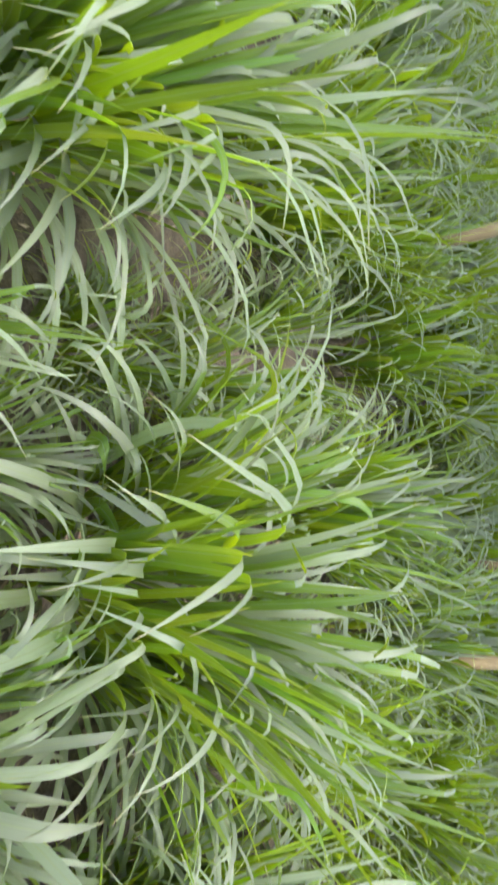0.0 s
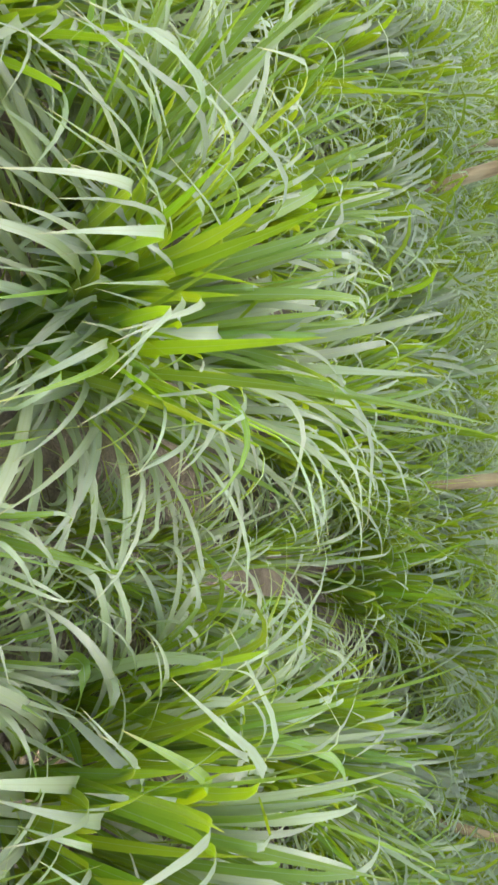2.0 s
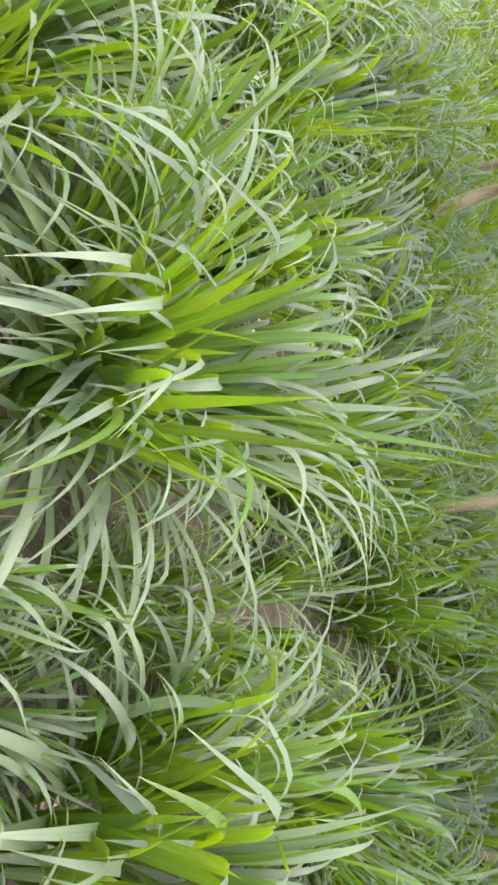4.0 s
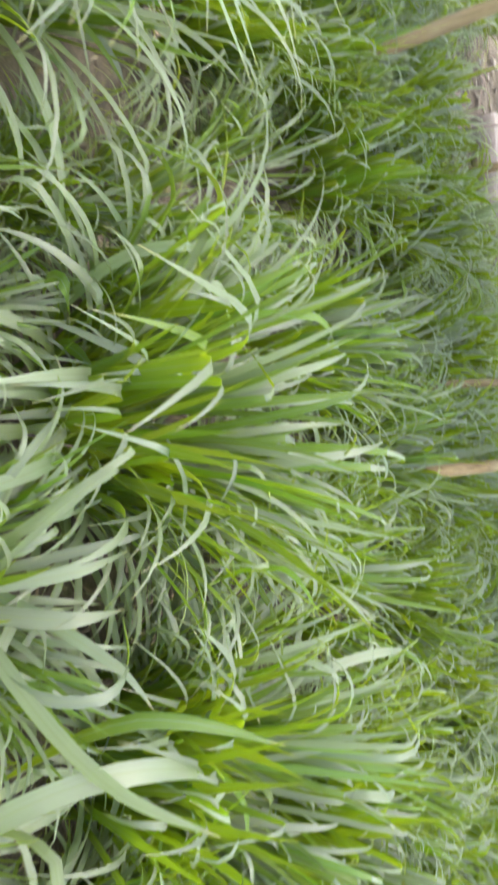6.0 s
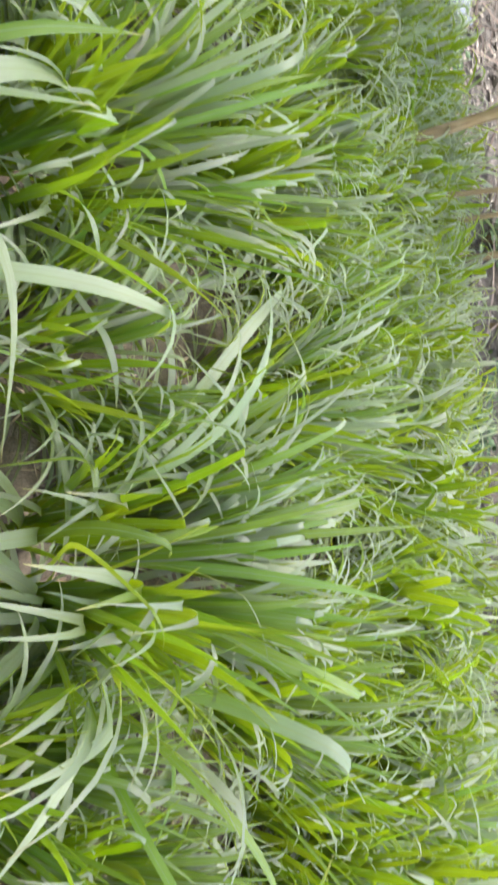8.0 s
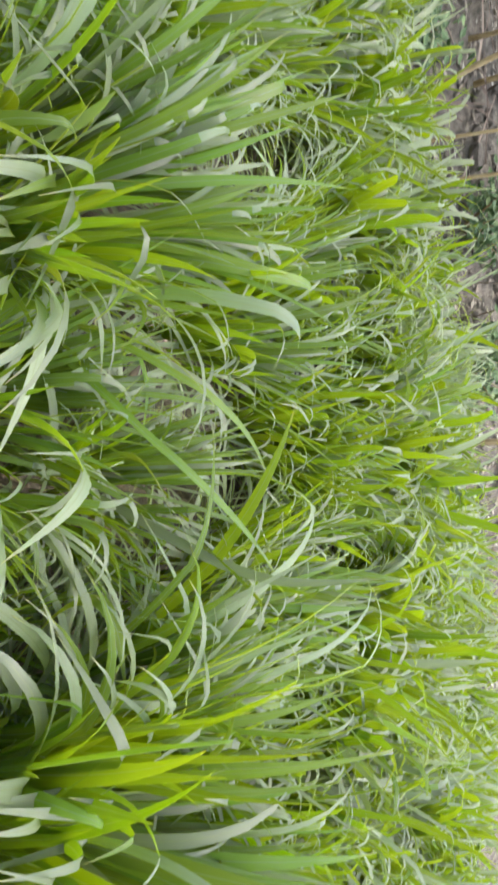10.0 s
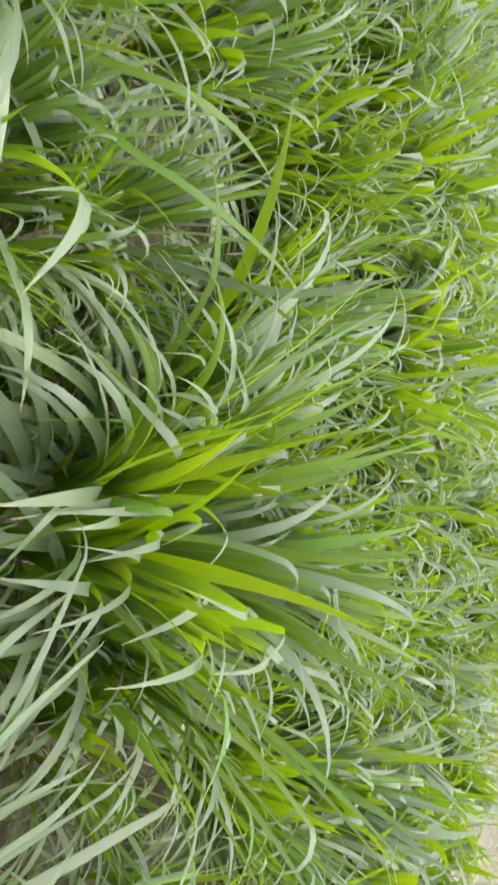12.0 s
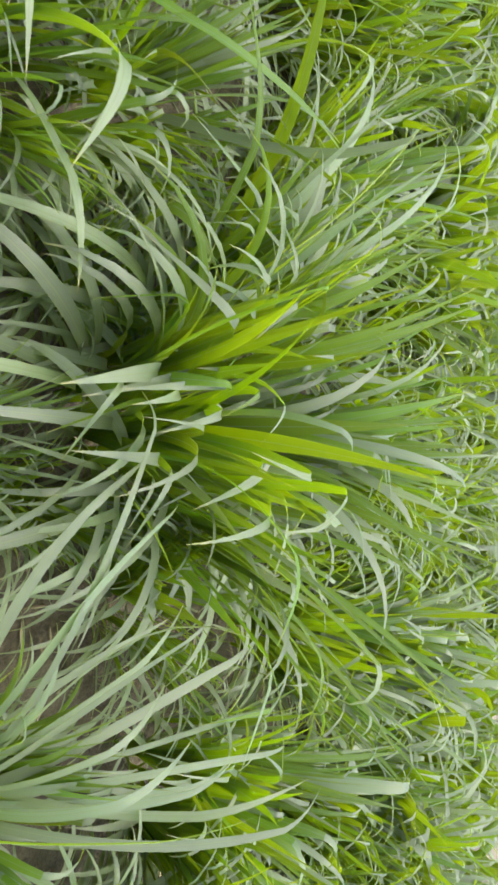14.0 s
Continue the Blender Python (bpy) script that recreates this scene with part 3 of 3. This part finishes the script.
def far_clump(x, y, seed):
    r = random.Random(seed)
    root = tagged(new("grass_clump"), "green fodder grass tussock further out in the field", "grass", group="grass clumps in the field")
    root.matrix_basis = pose(x, y, ground_height(x, y))
    s = r.uniform(1.0, 1.2) * (0.98 + 0.2 * min(1, max(0, (2.5 - y) / 3)))
    # taller towards the eastern edge
    s *= 1 + 0.12 * min(1, max(0, (x - 3.5) / 2))
    for me in r.choice(FAR_MESHES["limp" if y > 1.2 else "stiff"]):
        tagged(part(me.name.split(".")[0], me, root, pose(0, 0, 0, 0, 0, r.uniform(0, 360)) @ Matrix.Diagonal((s, s, s, 1))), kind="stuff")
    return root


def in_field(x, y):
    """The planted ground, as far as it can be seen from the path."""
    if not (-8.5 < x < edge(y) - 0.15 and -6.5 < y < (6.9 if x > -0.5 else 9.5)):
        return False
    a = math.degrees(math.atan2(x, y))
    return (-55 if math.hypot(x, y) < 6 else -46) < a < 178


r = random.Random(77)
step = 0.76
for i in range(-12, 13):
    for j in range(-10, 14):
        x, y = i * step + r.uniform(-0.18, 0.18) + (j % 2) * 0.3, j * step + r.uniform(-0.18, 0.18)
        if math.hypot(x - 0.05, y + 0.05) < 2.5 or not in_field(x, y):
            continue
        if any(math.hypot(x - a[0], y - a[1]) < 0.6 for a in NEAR):
            continue
        if math.hypot(x - 0.3, y) < 3.9:
            clump(x, y, 1000 + i * 50 + j, 85, 1.0 + 0.12 * min(1, max(0, (2.5 - y) / 3)))
        else:
            far_clump(x, y, 1000 + i * 50 + j)


# ------------------------------------------------------------------ young trees and what lies past the field
def tube(bm, points, radii, sides=10):
    """A closed tapered tube through the points."""
    rings = []
    for i, p in enumerate(points):
        t = (points[min(i + 1, len(points) - 1)] - points[max(i - 1, 0)]).normalized()
        a = t.orthogonal().normalized()
        b = t.cross(a)
        rings.append([bm.verts.new(p + (a * math.cos(q * math.tau / sides) + b * math.sin(q * math.tau / sides)) * radii[i]) for q in range(sides)])
    for r0, r1 in zip(rings, rings[1:]):
        for q in range(sides):
            bm.faces.new((r0[q], r0[(q + 1) % sides], r1[(q + 1) % sides], r1[q]))
    bm.faces.new(rings[0][::-1])
    bm.faces.new(rings[-1])


def mesh_of(name, bm, material):
    me = bpy.data.meshes.new(name)
    bmesh.ops.recalc_face_normals(bm, faces=bm.faces)
    bm.to_mesh(me)
    bm.free()
    me.materials.append(material)
    me.shade_smooth()
    return me


def tree_leaf_material():
    k = Mat("tree_leaf")
    rnd = k.add("NewGeometry").outputs["Random Per Island"]
    c = k.ramp(rnd, (0.0, (0.0637, 0.118, 0.051)), (0.6, (0.109, 0.192, 0.0728)), (1.0, (0.2, 0.273, 0.109)))
    k.link(c, k.p.inputs["Base Color"])
    k.p.inputs["Roughness"].default_value = 0.5
    return k.m


TREE_LEAF = tree_leaf_material()


def leaves_mesh(name, centres, reach, count, size, seed):
    """Many small pointed leaves round the given centres."""
    r = random.Random(seed)
    V, F = [], []
    for k in range(count):
        c = r.choice(centres)
        p = c + Vector((r.gauss(0, reach), r.gauss(0, reach), r.gauss(0, reach * 0.8)))
        d = Vector((r.gauss(0, 1), r.gauss(0, 1), r.gauss(-0.3, 0.6))).normalized()
        s = d.orthogonal().normalized() * size * 0.28
        up = d.cross(s).normalized() * size * 0.08
        o = len(V)
        V += [p, p + d * size * 0.45 + s, p + d * size * 0.45 + up, p + d * size * 0.45 - s, p + d * size]
        F += [(o, o + 1, o + 2), (o, o + 2, o + 3), (o + 1, o + 4, o + 2), (o + 2, o + 4, o + 3)]
    me = bpy.data.meshes.new(name)
    me.from_pydata(V, [], F)
    me.materials.append(TREE_LEAF)
    return me


def young_tree(x, y, radius, lean, seed, height=4.6, label=""):
    """A slender bare trunk, with limbs and foliage added high above, out of view."""
    r = random.Random(seed)
    root = tagged(new("young_tree"), label or "slender young tree with bare brown trunk among the grass", "tree", group="young trees")
    root.matrix_basis = pose(x, y, ground_height(x, y) - 0.03)
    bm = bmesh.new()
    pts = [Vector((lean[0] * h + 0.02 * math.sin(h * 2 + seed), lean[1] * h + 0.02 * math.cos(h * 1.7 + seed), h)) for h in [height * q / 14 for q in range(15)]]
    rad = [radius * (1.25 if q == 0 else 1.0) * (1 - 0.75 * q / 14) * (1 + 0.05 * math.sin(q * 2.3 + seed)) for q in range(15)]
    tube(bm, pts, rad, 12)
    part("trunk", mesh_of("trunk", bm, BARK), root)
    ends = []
    # unseen limbs, spread wide so the leaves shade more of the field
    for q in range(7):
        p = pts[8 + q % 6]
        a = q * 2.4 + seed
        reach = r.uniform(0.6, 1.5)
        tip = p + Vector((math.cos(a) * reach, math.sin(a) * reach, r.uniform(0.4, 0.8)))
        bm = bmesh.new()
        tube(bm, [p, p.lerp(tip, 0.5) + Vector((0, 0, -0.05)), tip], [radius * 0.35, radius * 0.22, radius * 0.08], 7)
        part("limb", mesh_of("limb", bm, BARK), root)
        ends += [tip, p.lerp(tip, 0.65)]
    # unseen leaf mass, dense below x = 5 to shade the far grass
    part("crown", leaves_mesh("crown", ends + [pts[-1]], 0.4, 2600 if x < 5 else 260, 0.17, seed), root)
    return root


for k, (x, y, rd, lx, ly) in enumerate([
    (-0.30, 4.25, 0.045, 0.0, 0.02), (-2.25, 4.75, 0.055, -0.06, 0.06), (1.74, 3.24, 0.042, 0.24, 0.50), (1.68, 4.35, 0.03, 0.05, 0.0),
    (4.45, 3.35, 0.05, 0.0, 0.12), (5.35, 3.62, 0.028, 0.06, -0.05), (6.2, 3.45, 0.04, 0.04, -0.02), (6.0, 3.75, 0.03, 0.05, -0.02),
    (7.45, 1.35, 0.032, 0.0, 0.22), (7.6, 1.05, 0.022, 0.03, -0.06), (7.7, 0.62, 0.024, 0.02, -0.02), (-3.4, 6.6, 0.05, 0.0, 0.0),
    (0.9, 8.4, 0.05, 0.03, 0.0), (3.6, 8.2, 0.045, 0.0, 0.02), (8.7, -2.35, 0.045, 0.02, 0.0),
    (8.0, 3.5, 0.03, 0.03, -0.05), (8.4, 3.2, 0.035, 0.0, 0.08), (8.9, 2.65, 0.03, -0.03, 0.1), (8.5, 2.1, 0.024, 0.05, 0.02),
    (8.55, 1.67, 0.028, 0.0, 0.12), (9.2, 0.78, 0.03, 0.02, -0.04), (9.6, -0.2, 0.03, 0.0, 0.05),
]):
    young_tree(x, y, rd, (lx, ly), 20 + k)


def shrub(x, y, size, seed):
    r = random.Random(seed)
    root = tagged(new("shrub"), "low dark green leafy shrub at the field's edge", "shrub", group="shrubs past the field")
    root.matrix_basis = pose(x, y, ground_height(x, y) - 0.03)
    ends = []
    for q in range(9):
        a = q * 2.4 + seed
        tip = Vector((math.cos(a) * size * r.uniform(0.3, 0.8), math.sin(a) * size * r.uniform(0.3, 0.8), size * r.uniform(0.5, 1.0)))
        bm = bmesh.new()
        tube(bm, [Vector((0, 0, -0.02)), tip * 0.5 + Vector((0, 0, 0.05)), tip], [0.014, 0.010, 0.004], 6)
        part("stem", mesh_of("stem", bm, BARK), root)
        ends += [tip, tip * 0.7, tip * 0.45]
    part("foliage", leaves_mesh("foliage", ends, size * 0.17, 480, 0.12, seed), root)
    return root


for k, (x, y, s) in enumerate([(7.6, 2.2, 0.7), (8.2, 3.2, 0.8), (7.9, 4.6, 0.7), (6.6, 6.4, 0.7), (8.6, 0.2, 0.7), (8.8, -1.4, 0.8), (9.4, 1.6, 0.9), (9.6, 5.2, 1.0)]):
    shrub(x, y, s, 60 + k)


def litter_material(name, *stops):
    k = Mat(name)
    rnd = k.add("NewGeometry").outputs["Random Per Island"]
    k.link(k.ramp(rnd, *stops), k.p.inputs["Base Color"])
    k.p.inputs["Roughness"].default_value = 0.85
    return k.m


LITTER = litter_material("dry_leaf", (0.0, (0.13, 0.113, 0.094)), (0.5, (0.29, 0.255, 0.205)), (0.85, (0.45, 0.40, 0.32)), (1.0, (0.6, 0.58, 0.5)))
STRAW = litter_material("straw", (0.0, (0.13, 0.0975, 0.0585)), (0.5, (0.312, 0.247, 0.156)), (1.0, (0.52, 0.442, 0.312)))
TWIG = litter_material("dry_twig", (0.0, (0.109, 0.0819, 0.0655)), (0.6, (0.237, 0.182, 0.146)), (1.0, (0.473, 0.382, 0.318)))
CLOD = SOIL


def floor_height(x, y):
    return ground_height(x, y) * max(0.0, 1 - math.hypot(x - 1, y) / 60)


def litter(name, label, spots, long, wide, material, seed):
    """Curled dry leaves or straw lying on the soil."""
    r = random.Random(seed)
    V, F = [], []
    for x, y in spots:
        l, w = r.uniform(*long), r.uniform(*wide)
        a, tilt = r.uniform(0, math.tau), r.uniform(-0.3, 0.3)
        d = Vector((math.cos(a), math.sin(a), tilt)) * l / 2
        s = Vector((-math.sin(a), math.cos(a), r.uniform(-0.4, 0.4))) * w / 2
        c = Vector((x, y, floor_height(x, y) + 0.012 + abs(tilt) * l / 2))
        h = Vector((0, 0, w * 0.3))
        o = len(V)
        V.extend([c - d, c - d * 0.2 + s, c + h, c - d * 0.2 - s, c + d])
        F.extend([(o, o + 1, o + 2), (o, o + 2, o + 3), (o + 1, o + 4, o + 2), (o + 2, o + 4, o + 3)])
    me = bpy.data.meshes.new(name)
    me.from_pydata(V, [], F)
    me.materials.append(material)
    return tagged(new(name, me), label, "litter", kind="stuff")


r = random.Random(5)
litter("straw", "pale dry straw strewn on the soil between tussocks", [(r.uniform(-2.5, 3.2), r.uniform(-3.2, 3.2)) for k in range(4200)], (0.015, 0.12), (0.004, 0.018), STRAW, 6)
past = [(edge(q) + 8 * r.uniform(0, 1) ** 1.6, q) for q in [r.uniform(-8, 12) for k in range(11000)]] + [(r.uniform(-7, 10), r.uniform(6.8, 13)) for k in range(5000)]
litter("leaf_litter", "dark brown dry leaves covering the ground past the field", past, (0.03, 0.20), (0.015, 0.09), LITTER, 7)


def brushwood():
    """Dry sticks lying and leaning on the ground past the field."""
    r = random.Random(9)
    V, F = [], []
    for k in range(900):
        if k % 3:
            y = r.uniform(-5, 9)
            x = edge(y) + 7 * r.uniform(0, 1) ** 1.4
        else:
            x, y = r.uniform(-4, 9), r.uniform(7.2, 12)
        l, w, a = r.uniform(0.3, 1.5), r.uniform(0.005, 0.018), r.uniform(0, math.tau)
        up = r.uniform(0.0, 0.25) if r.random() < 0.7 else r.uniform(0.3, 1.4)
        p = Vector((x, y, floor_height(x, y)))
        mid = p + Vector((math.cos(a), math.sin(a), up)).normalized() * l * 0.5 + Vector((r.gauss(0, 0.04), r.gauss(0, 0.04), 0.03))
        q = p + Vector((math.cos(a), math.sin(a), up)).normalized() * l
        side = Vector((-math.sin(a), math.cos(a), 0))
        o = len(V)
        for c, ww in ((p, w), (mid, w * 0.8), (q, w * 0.4)):
            V.extend([c + side * ww, c + Vector((0, 0, ww * 1.6)), c - side * ww])
        for b in (0, 3):
            F.extend([(o + b, o + b + 1, o + b + 4, o + b + 3), (o + b + 1, o + b + 2, o + b + 5, o + b + 4), (o + b + 2, o + b, o + b + 3, o + b + 5)])
    me = bpy.data.meshes.new("brushwood")
    me.from_pydata(V, [], F)
    me.materials.append(TWIG)
    return tagged(new("brushwood", me), "dry brown sticks strewn under the young trees", "brushwood", kind="stuff")


brushwood()


def clods(name, label, spots, sizes, seed):
    """Rough lumps of earth, half sunk."""
    r = random.Random(seed)
    base = bmesh.new()
    bmesh.ops.create_icosphere(base, subdivisions=1, radius=1.0)
    unit = [v.co.copy() for v in base.verts]
    tris = [tuple(v.index for v in f.verts) for f in base.faces]
    base.free()
    V, F = [], []
    for x, y in spots:
        s = r.uniform(*sizes)
        c = Vector((x, y, floor_height(x, y) + s * 0.1))
        o = len(V)
        for u in unit:
            k = s * r.uniform(0.7, 1.2)
            V.append(c + Vector((u.x * k, u.y * k, u.z * k * 0.6)))
        F.extend([tuple(q + o for q in t) for t in tris])
    me = bpy.data.meshes.new(name)
    me.from_pydata(V, [], F)
    me.materials.append(CLOD)
    return tagged(new(name, me), label, "soil", kind="stuff")


clods("soil_clods", "small crumbled clods of dry brown soil", [(r.uniform(-1.8, 3.0), r.uniform(-3.2, 3.0)) for k in range(4200)], (0.005, 0.034), 3)
clods("earth_lumps", "rough dark lumps of earth past the field", [(edge(q) + 0.2 + 7 * r.uniform(0, 1) ** 1.4, q) for q in [r.uniform(-6, 10) for k in range(700)]], (0.04, 0.2), 4)


def concrete_material():
    k = Mat("pale_concrete")
    co = k.add("TexCoord").outputs["Object"]
    n, f = k.noise(5, 4, co), k.noise(60, 3, co)
    c = k.ramp(n, (0.3, (0.36, 0.31, 0.26)), (0.7, (0.55, 0.49, 0.42)))
    c = k.mix(k.ramp(f, (0.35, (0.5, 0.5, 0.5)), (0.6, (0, 0, 0))), c, (0.25, 0.21, 0.17))
    k.link(c, k.p.inputs["Base Color"])
    k.p.inputs["Roughness"].default_value = 0.9
    k.link(k.bump(f, 0.5, 0.01), k.p.inputs["Normal"])
    return k.m


def stone_slab(x, y, turn):
    """A weathered slab, its corners knocked round."""
    r = random.Random(31)
    bm = bmesh.new()
    bmesh.ops.create_cube(bm, size=1.0)
    bmesh.ops.scale(bm, vec=(1.15, 0.42, 0.26), verts=bm.verts)
    bmesh.ops.bevel(bm, geom=list(bm.edges), offset=0.03, segments=2, affect="EDGES")
    bmesh.ops.subdivide_edges(bm, edges=[e for e in bm.edges if e.calc_length() > 0.2], cuts=3, use_grid_fill=True)
    for v in bm.verts:
        v.co += Vector((r.gauss(0, 0.008), r.gauss(0, 0.008), r.gauss(0, 0.006)))
    ob = new("stone_slab", mesh_of("stone_slab", bm, concrete_material()))
    ob.matrix_basis = pose(x, y, ground_height(x, y) + 0.10, 6, 3, turn)
    return tagged(ob, "pale weathered concrete slab lying past the field", "slab")


stone_slab(1.0, 9.0, -6)


def plastic_sheet(x, y):
    """A crumpled scrap of thin sheet."""
    r = random.Random(41)
    k = Mat("blue_grey_plastic")
    n = k.noise(8, 3, k.add("TexCoord").outputs["Object"])
    k.link(k.ramp(n, (0.3, (0.15, 0.175, 0.205)), (0.7, (0.27, 0.30, 0.335))), k.p.inputs["Base Color"])
    k.p.inputs["Roughness"].default_value = 0.6
    bm = bmesh.new()
    bmesh.ops.create_grid(bm, x_segments=14, y_segments=10, size=0.3)
    z0 = ground_height(x, y)
    for v in bm.verts:
        p = v.co * 3.0
        v.co.y *= 0.7
        v.co.z = ground_height(x + v.co.x, y + v.co.y) - z0 + 0.04 + 0.09 * abs(noise.noise(p + Vector((3, 1, 7)))) + r.uniform(0, 0.015)
    bmesh.ops.solidify(bm, geom=list(bm.faces), thickness=0.004)
    ob = new("plastic_sheet", mesh_of("plastic_sheet", bm, k.m))
    ob.matrix_basis = pose(x, y, z0, 0, 0, 25)
    return tagged(ob, "crumpled blue-grey plastic sheet on the bank", "plastic sheet")


plastic_sheet(7.4, 7.8)


def weed(x, y):
    """A seedling with paired leaflets along a thin stem."""
    root = tagged(new("weed"), "tiny green weed seedling growing in bare soil", "weed")
    root.matrix_basis = pose(x, y, ground_height(x, y), 0, 0, 40)
    bm = bmesh.new()
    tip = Vector((0.10, 0, 0.06))
    tube(bm, [Vector((0, 0, -0.005)), Vector((0.045, 0, 0.045)), tip], [0.0016, 0.0013, 0.0006], 6)
    part("stem", mesh_of("stem", bm, LEAF[1]), root)
    for q in range(12):
        s = q // 2 / 6
        p = Vector((0.015 + 0.08 * s, 0, 0.02 + 0.04 * s))
        d = Vector((0.004, (0.02 if q % 2 else -0.02) * (1 - 0.4 * s), 0.003))
        w = Vector((0.005, 0, 0))
        me = blade_mesh("leaflet", [([p - w * 0.3, p, p + w * 0.3, p + d * 0.5 - w, p + d * 0.5 + Vector((0, 0, -0.001)), p + d * 0.5 + w, p + d - w * 0.1, p + d, p + d + w * 0.1],
                                     [(0, 1, 4, 3), (1, 2, 5, 4), (3, 4, 7, 6), (4, 5, 8, 7)], [(a, b) for b in (0, 0.5, 0.9) for a in (0.0, 0.5, 1.0)], [0] * 4)], LEAF)
        part("leaflet", me, root)
    return root


weed(0.60, -2.20)
